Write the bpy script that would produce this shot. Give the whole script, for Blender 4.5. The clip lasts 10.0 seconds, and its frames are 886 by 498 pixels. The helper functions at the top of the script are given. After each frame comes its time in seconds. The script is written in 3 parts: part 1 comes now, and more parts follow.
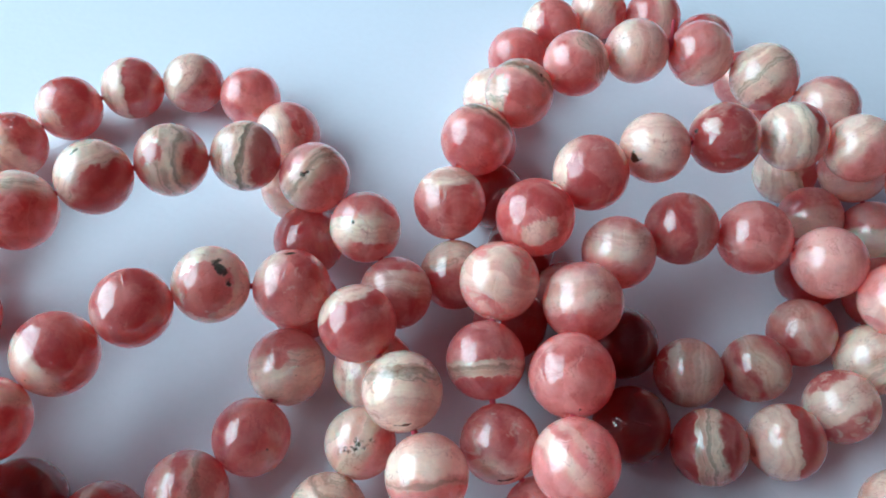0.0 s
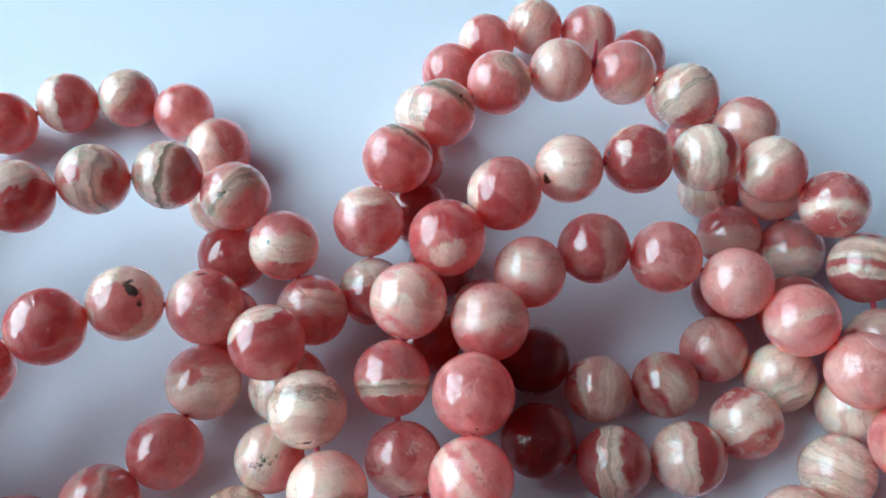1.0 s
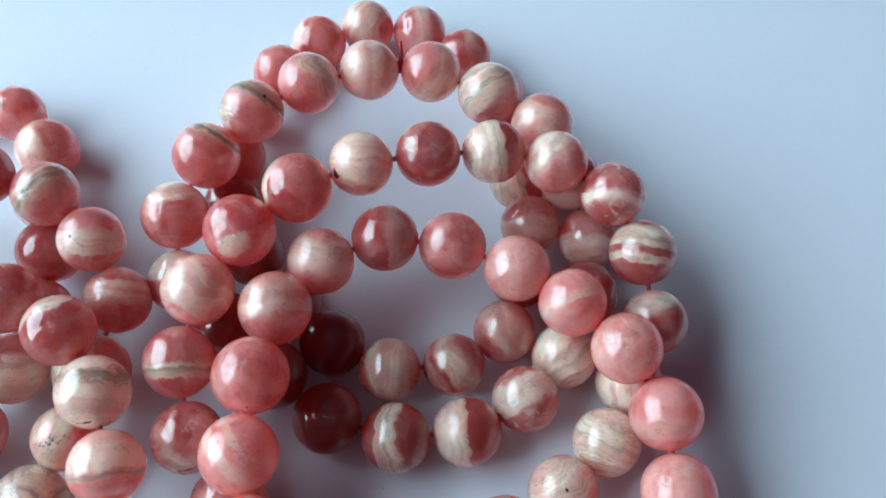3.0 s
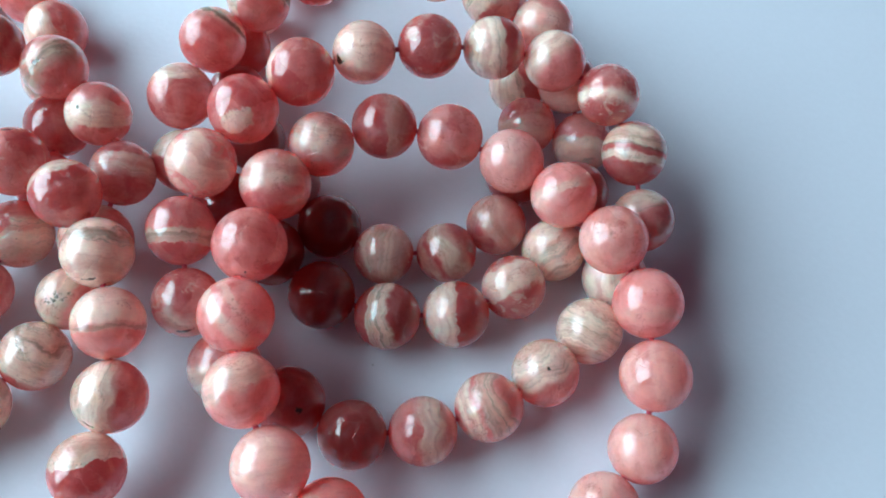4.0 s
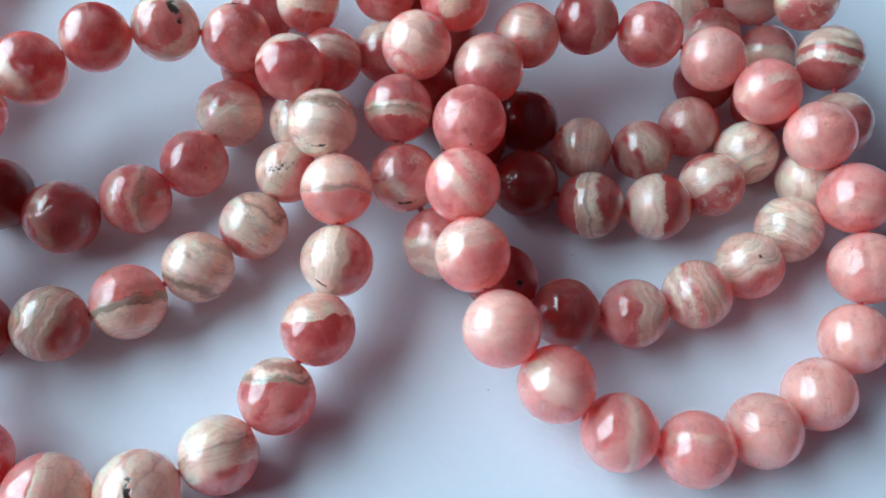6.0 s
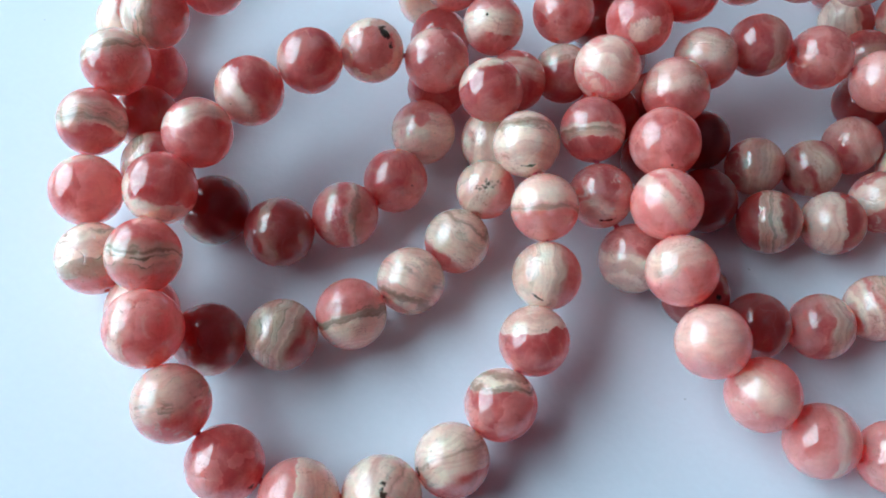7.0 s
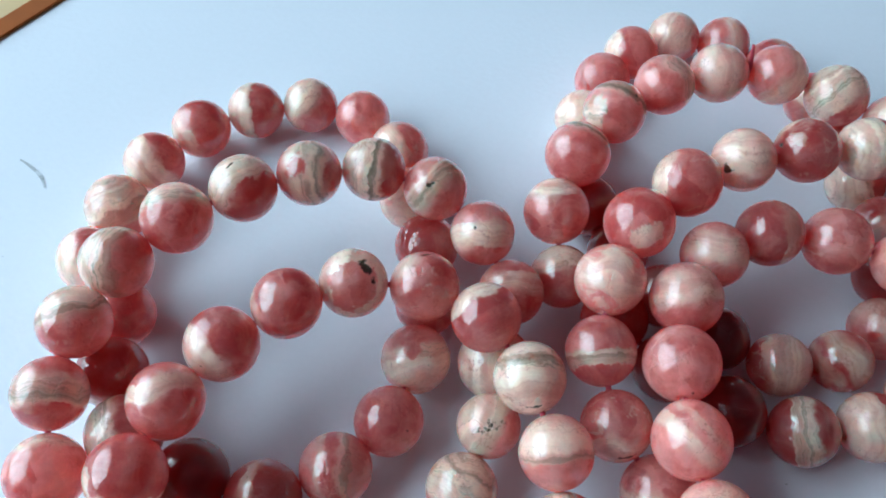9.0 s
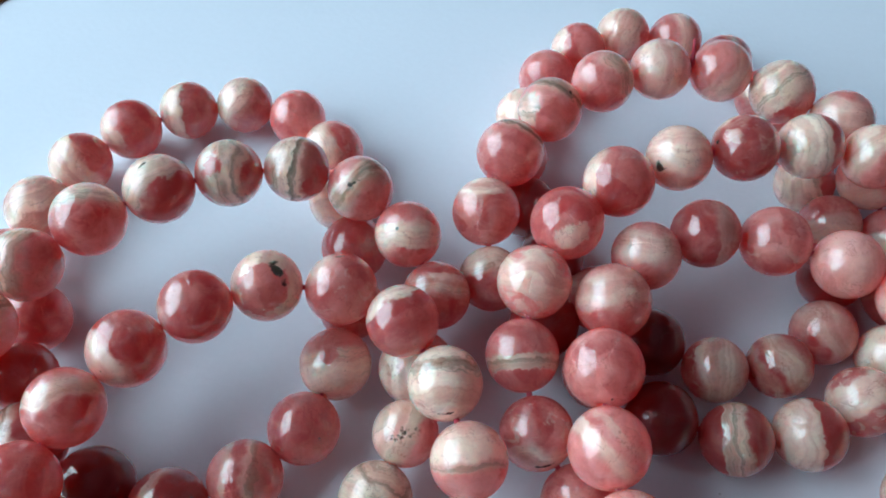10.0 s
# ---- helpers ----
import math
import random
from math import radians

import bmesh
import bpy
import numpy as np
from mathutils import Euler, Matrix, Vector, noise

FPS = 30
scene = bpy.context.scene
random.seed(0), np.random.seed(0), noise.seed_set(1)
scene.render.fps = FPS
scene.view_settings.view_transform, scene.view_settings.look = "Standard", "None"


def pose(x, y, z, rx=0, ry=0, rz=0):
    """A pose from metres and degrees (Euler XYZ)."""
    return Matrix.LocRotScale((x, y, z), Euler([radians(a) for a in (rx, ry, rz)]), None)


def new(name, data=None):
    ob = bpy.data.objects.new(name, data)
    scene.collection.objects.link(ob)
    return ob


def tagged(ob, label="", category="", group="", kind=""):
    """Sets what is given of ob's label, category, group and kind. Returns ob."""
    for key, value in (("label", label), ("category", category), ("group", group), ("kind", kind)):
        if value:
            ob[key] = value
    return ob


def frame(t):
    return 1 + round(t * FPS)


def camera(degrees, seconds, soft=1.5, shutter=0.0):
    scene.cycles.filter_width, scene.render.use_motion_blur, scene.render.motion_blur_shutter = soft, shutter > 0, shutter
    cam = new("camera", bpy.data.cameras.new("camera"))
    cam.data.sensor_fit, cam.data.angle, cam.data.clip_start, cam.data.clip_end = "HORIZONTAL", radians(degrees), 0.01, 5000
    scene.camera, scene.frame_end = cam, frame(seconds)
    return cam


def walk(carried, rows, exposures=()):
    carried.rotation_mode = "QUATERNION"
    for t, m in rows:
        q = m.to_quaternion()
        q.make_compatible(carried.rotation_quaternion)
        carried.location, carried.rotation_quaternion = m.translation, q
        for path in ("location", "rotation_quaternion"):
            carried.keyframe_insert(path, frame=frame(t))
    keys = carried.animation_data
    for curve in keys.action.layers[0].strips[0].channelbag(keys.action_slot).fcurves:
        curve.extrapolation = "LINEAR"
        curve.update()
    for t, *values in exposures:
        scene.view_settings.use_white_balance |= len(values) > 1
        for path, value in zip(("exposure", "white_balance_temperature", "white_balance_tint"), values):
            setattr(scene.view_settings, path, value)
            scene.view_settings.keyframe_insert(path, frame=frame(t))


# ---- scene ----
cam = camera(56.93, 10.0, soft=1.95)
# seconds, x, y, z of the eye, then its turns about x, y and z in degrees
ROWS = [
    (0, 0.00000, 0.00000, 0.10643, 31.57, -4.32, 7.00),
    (0.5, 0.00441, 0.00246, 0.10507, 31.76, -5.75, 6.49),
    (1, 0.01137, 0.00380, 0.11183, 30.65, -4.29, 7.40),
    (1.5, 0.01665, 0.00598, 0.11508, 29.80, -3.98, 7.22),
    (2, 0.02556, 0.00403, 0.11936, 30.12, -4.22, 6.55),
    (2.2, 0.03075, 0.00424, 0.11973, 29.84, -4.09, 6.33),
    (3.5, 0.03993, -0.00103, 0.12107, 30.21, -5.43, 6.24),
    (4, 0.04098, -0.00872, 0.11855, 27.38, -6.18, 8.32),
    (4.5, 0.03814, -0.01228, 0.11828, 26.78, -6.60, 8.70),
    (5, 0.03033, -0.01562, 0.11559, 27.33, -6.00, 8.96),
    (5.2, 0.02824, -0.01969, 0.11239, 28.64, -6.20, 9.25),
    (6.3, 0.00987, -0.03111, 0.10767, 27.54, -5.55, 10.91),
    (6.5, 0.00304, -0.03127, 0.10804, 26.35, -5.64, 11.02),
    (7, -0.01050, -0.03602, 0.11094, 28.04, -5.62, 10.97),
    (7.5, -0.01606, -0.02831, 0.11164, 27.68, -4.79, 9.95),
    (8, -0.01685, -0.01785, 0.10954, 29.51, -4.21, 8.15),
    (8.5, -0.01640, -0.01309, 0.11056, 32.76, -3.86, 7.40),
    (9, -0.01390, -0.01070, 0.11337, 33.40, -3.41, 7.32),
    (9.5, -0.00908, -0.00672, 0.10530, 33.59, -1.82, 7.66),
    (10, -0.00131, -0.00755, 0.11064, 33.80, -2.68, 7.62),
]
walk(cam, [(t, pose(x, y, z, rx, ry, rz)) for t, x, y, z, rx, ry, rz in ROWS],
     exposures=[(0.0, -0.24), (2.2, -0.2), (3.5, -0.17), (4.5, -0.05), (6.5, -0.17), (7.0, -0.28), (8.0, -0.44), (10.0, -0.42)])

# ---------------------------------------------------------------- light
world = bpy.data.worlds.new("daylight")
scene.world = world
world.use_nodes = True
wn = world.node_tree
sky = wn.nodes.new("ShaderNodeTexSky")
sky.sky_type = 'NISHITA'
sky.sun_disc = False
sky.sun_elevation = radians(50)
sky.sun_rotation = radians(100)
wn.links.new(sky.outputs[0], wn.nodes["Background"].inputs[0])
wn.nodes["Background"].inputs[1].default_value = 0.12

# daylight that comes in by the window above the left end of the table
WIN_X, WIN_Y0, WIN_Y1, WIN_Z0, WIN_Z1 = -0.75, -0.62, 0.76, 0.03, 1.18
lamp = bpy.data.lights.new("window_daylight", 'AREA')
lamp.shape, lamp.size, lamp.size_y = 'RECTANGLE', WIN_Y1 - WIN_Y0 - 0.06, WIN_Z1 - WIN_Z0 - 0.06
lamp.energy, lamp.color = 40.5, (0.655, 0.885, 1.0)
lo = new("window_daylight", lamp)
lo.matrix_world = pose(WIN_X - 0.06, (WIN_Y0 + WIN_Y1) / 2, (WIN_Z0 + WIN_Z1) / 2, 0, -90, 0) @ pose(0, 0, 0, 0, 0, 90)
scene.view_settings.exposure = 0.0


# ---------------------------------------------------------------- materials
def material(name):
    m = bpy.data.materials.new(name)
    m.use_nodes = True
    return m, m.node_tree, m.node_tree.nodes["Principled BSDF"]


def node(tree, kind, **values):
    n = tree.nodes.new(kind)
    for key, value in values.items():
        n.inputs[key.replace("_", " ")].default_value = value
    return n


def plain(name, colour, rough=0.6, scale=40.0, amount=0.12, bump=0.0):
    m, tree, bsdf = material(name)
    coord = tree.nodes.new("ShaderNodeTexCoord")
    n = node(tree, "ShaderNodeTexNoise", Scale=scale, Detail=5.0)
    tree.links.new(coord.outputs["Object"], n.inputs["Vector"])
    ramp = tree.nodes.new("ShaderNodeValToRGB")
    ramp.color_ramp.elements[0].position, ramp.color_ramp.elements[1].position = 0.3, 0.7
    ramp.color_ramp.elements[0].color = (*[c * (1 - amount) for c in colour], 1)
    ramp.color_ramp.elements[1].color = (*[min(1, c * (1 + amount)) for c in colour], 1)
    tree.links.new(n.outputs[0], ramp.inputs[0])
    tree.links.new(ramp.outputs[0], bsdf.inputs["Base Color"])
    bsdf.inputs["Roughness"].default_value = rough
    if bump:
        b = node(tree, "ShaderNodeBump", Strength=bump, Distance=0.001)
        tree.links.new(n.outputs[0], b.inputs["Height"])
        tree.links.new(b.outputs[0], bsdf.inputs["Normal"])
    return m


PAPER = plain("white_paper", (0.755, 0.80, 0.89), 0.75, 900.0, 0.01, 0.05)
STRIP = plain("brown_wood", (0.36, 0.085, 0.008), 0.85, 60.0, 0.25)
GRAPHITE = plain("graphite", (0.46, 0.50, 0.55), 0.7, 900.0, 0.4)
WOOD = plain("table_wood", (0.70, 0.50, 0.27), 0.45, 30.0, 0.15)
# pink picked so that bounced light turns the shadows mauve
WALL = plain("fill_tint_wall", (0.22, 0.095, 0.130), 0.8, 8.0, 0.03)
FLOOR = plain("floor_boards", (0.10, 0.065, 0.04), 0.5, 12.0, 0.2)
FRAME = plain("window_frame_paint", (0.80, 0.80, 0.78), 0.4, 20.0, 0.03)
CORD = plain("red_cord", (0.45, 0.04, 0.07), 0.6, 900.0, 0.1)


def bead_material():
    """Banded rose stone. Local z runs across the bands, in units of a bead's radius. Each bead carries its own numbers: band, second, tint, detail, streak, patch and spot."""
    m, tree, bsdf = material("banded_rose_stone")
    link = tree.links.new

    def put(value, socket):
        if isinstance(value, (int, float)):
            socket.default_value = value
        else:
            link(value, socket)

    def calc(op, p, q=0.0, r=0.0, clamp=False):
        n = tree.nodes.new("ShaderNodeMath")
        n.operation, n.use_clamp = op, clamp
        put(p, n.inputs[0])
        put(q, n.inputs[1])
        put(r, n.inputs[2])
        return n.outputs[0]

    def times(*values):
        out = values[0]
        for value in values[1:]:
            out = calc('MULTIPLY', out, value)
        return out

    def step(value, low, high):
        n = tree.nodes.new("ShaderNodeMapRange")
        n.interpolation_type = 'SMOOTHSTEP'
        put(value, n.inputs["Value"])
        put(low, n.inputs["From Min"])
        put(high, n.inputs["From Max"])
        return n.outputs[0]

    def grain(vector, scale, detail=3.0, rough=0.5, distort=0.0):
        n = node(tree, "ShaderNodeTexNoise", Scale=scale, Detail=detail, Roughness=rough, Distortion=distort)
        link(vector, n.inputs["Vector"])
        return n.outputs[0]

    def stripe(value, scale, detail=3.0):
        n = node(tree, "ShaderNodeTexNoise", Scale=scale, Detail=detail, Roughness=0.6)
        n.noise_dimensions = '1D'
        link(value, n.inputs["W"])
        return n.outputs[0]

    def mix(share, first, second):
        n = tree.nodes.new("ShaderNodeMix")
        n.data_type = 'RGBA'
        put(share, n.inputs[0])
        for value, socket in ((first, n.inputs[6]), (second, n.inputs[7])):
            if isinstance(value, tuple):
                socket.default_value = (*value, 1)
            else:
                link(value, socket)
        return n.outputs[2]

    def vector(op, a, b):
        n = tree.nodes.new("ShaderNodeVectorMath")
        n.operation = op
        link(a, n.inputs[0])
        link(b, n.inputs[1])
        return n

    def own(name):
        """The bead's own vector of that name, whole and in its three numbers."""
        n = tree.nodes.new("ShaderNodeAttribute")
        n.attribute_type, n.attribute_name = 'OBJECT', name
        s = tree.nodes.new("ShaderNodeSeparateXYZ")
        link(n.outputs["Vector"], s.inputs[0])
        return n.outputs["Vector"], s.outputs[0], s.outputs[1], s.outputs[2]

    _, start, end, softness = own("band")
    _, start_2, end_2, share_2 = own("second")
    _, greyness, depth, veil = own("tint")
    _, lace, flake, waviness = own("detail")
    _, streak_at, streak_half, streak_share = own("streak")
    patch_way, _, _, _ = own("patch")
    _, patch_size, patch_cream, seed = own("patch_look")
    spot_way, _, _, _ = own("spot")
    spot_line, _, _, _ = own("spot_line")
    _, spot_size, _, _ = own("spot_look")

    coord = tree.nodes.new("ShaderNodeTexCoord")
    unit = tree.nodes.new("ShaderNodeVectorMath")
    unit.operation = 'SCALE'
    unit.inputs["Scale"].default_value = 200.0
    link(coord.outputs["Object"], unit.inputs[0])
    unit = unit.outputs[0]
    three = tree.nodes.new("ShaderNodeCombineXYZ")
    for k in range(3):
        link(seed, three.inputs[k])
    p = vector('ADD', unit, three.outputs[0]).outputs[0]
    xyz = tree.nodes.new("ShaderNodeSeparateXYZ")
    link(unit, xyz.inputs[0])

    # height across the bands, bent in large waves, ripples and a fine tremble
    wave = times(calc('SUBTRACT', grain(p, 0.75, 1.0), 0.5), waviness)
    ripple = calc('MULTIPLY', calc('SUBTRACT', grain(p, 2.6, 3.0, 0.55), 0.5), 0.34)
    tremble = calc('MULTIPLY', calc('SUBTRACT', grain(p, 9.0, 2.0), 0.5), 0.07)
    h = calc('ADD', calc('ADD', xyz.outputs[2], tremble), calc('ADD', wave, ripple))
    hs = calc('ADD', h, seed)
    cloud = grain(p, 1.3, 5.0, 0.62, 0.8)

    # pale bands, crisp on some stretches of their rims and clouded on others
    soft = calc('MAXIMUM', times(calc('SUBTRACT', grain(p, 1.3, 1.0), 0.32), softness), 0.018)

    def between(low, high):
        rise = step(h, calc('SUBTRACT', low, soft), calc('ADD', low, soft))
        fall = step(h, calc('SUBTRACT', high, soft), calc('ADD', high, soft))
        return times(rise, calc('SUBTRACT', 1.0, fall))

    pale = calc('MAXIMUM', between(start, end), times(between(start_2, end_2), share_2))
    # one patch with a ragged edge, cream on rose or rose on cream
    gap = calc('ADD', vector('DISTANCE', unit, patch_way).outputs["Value"], calc('MULTIPLY', calc('SUBTRACT', grain(p, 1.25, 5.0, 0.62, 0.7), 0.5), 1.25))
    inside = times(step(gap, calc('ADD', patch_size, 0.05), calc('SUBTRACT', patch_size, 0.04)), calc('GREATER_THAN', patch_size, 0.01))
    pale = calc('ADD', times(pale, calc('SUBTRACT', 1.0, inside)), times(inside, patch_cream))
    # flakes of cream with torn edges
    torn = grain(p, 1.55, 5.0, 0.62, 1.6)
    pale = calc('MAXIMUM', pale, times(step(torn, calc('MULTIPLY_ADD', flake, -0.17, 0.63), calc('MULTIPLY_ADD', flake, -0.17, 0.68)), step(flake, 0.0, 0.5), 0.7))
    blush = step(grain(p, 1.9, 4.0, 0.6, 1.0), 0.66, 0.42)
    pale = times(pale, calc('MULTIPLY_ADD', blush, 0.18, 0.82), calc('SUBTRACT', 1.0, veil))

    # rose: crystal grains, clouds, faint bands and thin pale veins
    fine = stripe(hs, 4.5, 4.0)
    sway = node(tree, "ShaderNodeTexNoise", Scale=1.4, Detail=4.0)
    link(p, sway.inputs["Vector"])
    swayed = tree.nodes.new("ShaderNodeMix")
    swayed.data_type = 'VECTOR'
    swayed.inputs[0].default_value = 0.45
    link(p, swayed.inputs[4])
    link(sway.outputs["Color"], swayed.inputs[5])
    swayed = swayed.outputs[1]

    def cells(scale):
        n = node(tree, "ShaderNodeTexVoronoi", Scale=scale, Randomness=1.0)
        link(swayed, n.inputs["Vector"])
        s = tree.nodes.new("ShaderNodeSeparateColor")
        link(n.outputs["Color"], s.inputs[0])
        return s.outputs

    lot, small = cells(1.1), cells(2.6)
    tone = calc('MULTIPLY_ADD', cloud, 0.62, calc('MULTIPLY', fine, 0.20))
    tone = calc('ADD', tone, calc('MULTIPLY_ADD', lot[0], 0.24, calc('MULTIPLY', small[0], 0.12)))
    tone = calc('ADD', tone, calc('MULTIPLY', calc('SUBTRACT', 0.10, depth), 0.75))
    rose = mix(step(tone, 0.34, 0.78), ROSE_LOW, ROSE_HIGH)
    rose = mix(calc('MULTIPLY', step(grain(p, 0.9, 4.0, 0.55, 1.2), 0.46, 0.68), 0.40), rose, VEIL)
    wisp = calc('ABSOLUTE', calc('SUBTRACT', grain(p, 1.1, 3.0, 0.5, 0.6), 0.5))
    rose = mix(times(step(wisp, 0.020, 0.002), cloud, calc('SUBTRACT', 1.0, depth), 0.3), rose, CREAM_LOW)
    # deeper rose: stone tone, and painted shade on beads hemmed in by others
    rose = mix(calc('MULTIPLY_ADD', depth, 1.25, -0.12, clamp=True), rose, ROSE_DEEP)

    # cream, peach and pinkish tan in layers, parted by hair lines
    cream = mix(step(stripe(hs, 2.2, 4.0), 0.32, 0.56), CREAM_LOW, CREAM_HIGH)
    cream = mix(calc('MULTIPLY', step(stripe(calc('ADD', hs, 31.0), 2.6, 3.0), 0.53, 0.62), 0.25), cream, ROSE_HIGH)
    cream = mix(calc('MULTIPLY', step(cloud, 0.48, 0.66), 0.30), cream, CREAM_LOW)
    layer = stripe(calc('ADD', hs, 11.0), 3.4, 2.0)
    cream = mix(times(step(layer, 0.50, 0.58), lace, 0.38), cream, LAYER)
    hair = calc('ABSOLUTE', calc('SUBTRACT', stripe(calc('ADD', hs, 53.0), 3.8, 3.0), 0.5))
    cream = mix(times(step(hair, 0.035, 0.006), calc('MULTIPLY_ADD', lace, 0.5, 0.0), step(cloud, 0.36, 0.56)), cream, HAIR)
    broad = stripe(calc('ADD', hs, 17.0), 1.5, 2.0)
    cream = mix(times(step(broad, 0.46, 0.56), step(greyness, 0.1, 1.0), calc('MULTIPLY_ADD', cloud, 0.9, 0.25, clamp=True)), cream, CREAM_GREY)
    stone = mix(pale, rose, cream)

    # olive veins: one streak of its own, and thin breaking lines on greyer beads
    off = calc('ABSOLUTE', calc('SUBTRACT', h, streak_at))
    width = times(streak_half, calc('MULTIPLY_ADD', grain(p, 1.9, 3.0), 2.2, -0.15))
    core = step(off, width, calc('MULTIPLY', width, 0.45))
    streak = times(core, streak_share, calc('MULTIPLY_ADD', stripe(hs, 9.0, 2.0), 1.7, -0.1, clamp=True))
    rim_off = calc('ABSOLUTE', calc('SUBTRACT', off, width))
    streak = calc('MAXIMUM', streak, times(step(rim_off, 0.040, 0.006), streak_share, 0.65, step(grain(p, 2.1, 2.0), 0.44, 0.58)))
    line = calc('ABSOLUTE', calc('SUBTRACT', broad, 0.51))
    thin = step(line, calc('MULTIPLY_ADD', grain(p, 1.6, 2.0), 0.082, -0.016), 0.0)
    vein = times(thin, step(pale, 0.15, 0.6), greyness, step(grain(p, 1.5, 2.0), 0.42, 0.58))
    vein = calc('MAXIMUM', vein, streak)
    stone = mix(calc('MULTIPLY', vein, 0.88, clamp=True), stone, VEIN)

    # a dark inclusion of its own, drawn out along a line and broken up
    d = vector('SUBTRACT', unit, spot_way).outputs[0]
    along = vector('DOT_PRODUCT', d, spot_line).outputs["Value"]
    far = vector('DOT_PRODUCT', d, d).outputs["Value"]
    far = calc('SQRT', calc('MAXIMUM', calc('SUBTRACT', far, calc('MULTIPLY', times(along, along), 0.96)), 0.0))
    ragged = calc('ADD', far, times(calc('SUBTRACT', grain(p, 4.5, 3.0), 0.5), spot_size, 3.6))
    speck = times(step(ragged, spot_size, calc('MULTIPLY', spot_size, 0.55)), calc('GREATER_THAN', spot_size, 0.01))
    stone = mix(calc('MULTIPLY', speck, 0.95), stone, (0.026, 0.024, 0.014))

    # tiny pits, pale healed cracks and darker flaws
    pit = node(tree, "ShaderNodeTexVoronoi", Scale=4.6, Randomness=1.0)
    link(p, pit.inputs["Vector"])
    dot = times(step(pit.outputs["Distance"], 0.13, 0.06), step(grain(p, 1.2, 0.0), 0.64, 0.70))
    stone = mix(calc('MULTIPLY', dot, 0.7), stone, VEIN)
    crack = node(tree, "ShaderNodeTexVoronoi", Scale=1.0, Randomness=1.0)
    crack.feature = 'DISTANCE_TO_EDGE'
    link(swayed, crack.inputs["Vector"])
    seam = times(step(crack.outputs["Distance"], 0.024, 0.004), step(grain(p, 1.1, 2.0), 0.48, 0.60))
    stone = mix(times(seam, calc('SUBTRACT', 1.0, depth), 0.12), stone, CREAM_HIGH)
    flaw = times(step(calc('ABSOLUTE', calc('SUBTRACT', grain(p, 1.7, 4.0, 0.6, 0.4), 0.5)), 0.016, 0.002), step(grain(p, 1.4, 1.0), 0.50, 0.62))
    stone = mix(calc('MULTIPLY', flaw, 0.45), stone, ROSE_DEEP)
    grit = calc('ADD', calc('MULTIPLY', grain(p, 5.0, 5.0, 0.7), 0.46), calc('MULTIPLY', small[2], 0.12))
    shade = tree.nodes.new("ShaderNodeMix")
    shade.data_type, shade.blend_type = 'RGBA', 'MULTIPLY'
    shade.inputs[0].default_value = 1.0
    link(stone, shade.inputs[6])
    link(calc('ADD', grit, 0.71), shade.inputs[7])
    link(shade.outputs[2], bsdf.inputs["Base Color"])

    # polish: glossy, with scattered dull scuffs and a slightly uneven skin
    scratch = step(grain(p, 6.0, 5.0, 0.7, 1.5), 0.58, 0.66)
    bump = node(tree, "ShaderNodeBump", Strength=0.8, Distance=0.00012)
    dents = calc('ADD', calc('ADD', speck, dot), calc('MULTIPLY_ADD', seam, 0.5, calc('MULTIPLY_ADD', small[1], 0.14, calc('MULTIPLY', lot[1], 0.14))))
    relief = calc('SUBTRACT', calc('MULTIPLY', grain(p, 1.4, 2.0), 0.9), calc('ADD', calc('MULTIPLY', scratch, 0.46), dents))
    link(relief, bump.inputs["Height"])
    bsdf.inputs["Coat Weight"].default_value = 0.8
    bsdf.inputs["Coat IOR"].default_value = 1.50
    link(calc('MULTIPLY_ADD', scratch, 0.10, 0.012), bsdf.inputs["Coat Roughness"])
    link(bump.outputs[0], bsdf.inputs["Coat Normal"])
    link(calc('MULTIPLY_ADD', scratch, 0.10, 0.035), bsdf.inputs["Roughness"])
    link(bump.outputs[0], bsdf.inputs["Normal"])
    bsdf.inputs["IOR"].default_value = 1.52
    bsdf.inputs["Subsurface Weight"].default_value = 1.0
    bsdf.inputs["Subsurface Radius"].default_value = (0.75, 0.24, 0.20)
    bsdf.inputs["Subsurface Scale"].default_value = 0.0055
    bsdf.inputs["Subsurface Anisotropy"].default_value = 0.5
    # red light that passes right through the stone
    glow = tree.nodes.new("ShaderNodeBsdfTranslucent")
    passed = mix(depth, (0.435, 0.079, 0.073), (0.21, 0.007, 0.008))
    passed = mix(calc('MULTIPLY', pale, 0.8), passed, (0.21, 0.115, 0.092))
    link(mix(calc('MAXIMUM', speck, calc('MULTIPLY', vein, 0.7)), passed, (0.01, 0.005, 0.005)), glow.inputs["Color"])
    both = tree.nodes.new("ShaderNodeAddShader")
    link(bsdf.outputs[0], both.inputs[0])
    link(glow.outputs[0], both.inputs[1])
    link(both.outputs[0], tree.nodes["Material Output"].inputs["Surface"])
    return m


ROSE_LOW, ROSE_HIGH, ROSE_DEEP = (0.31, 0.076, 0.076), (0.55, 0.282, 0.264), (0.15, 0.008, 0.010)
CREAM_LOW, CREAM_HIGH, CREAM_GREY = (0.60, 0.435, 0.362), (0.81, 0.718, 0.608), (0.27, 0.26, 0.185)
VEIL, LAYER, HAIR = (0.62, 0.40, 0.375), (0.48, 0.305, 0.255), (0.33, 0.22, 0.165)
VEIN = (0.105, 0.10, 0.062)
STONE = bead_material()


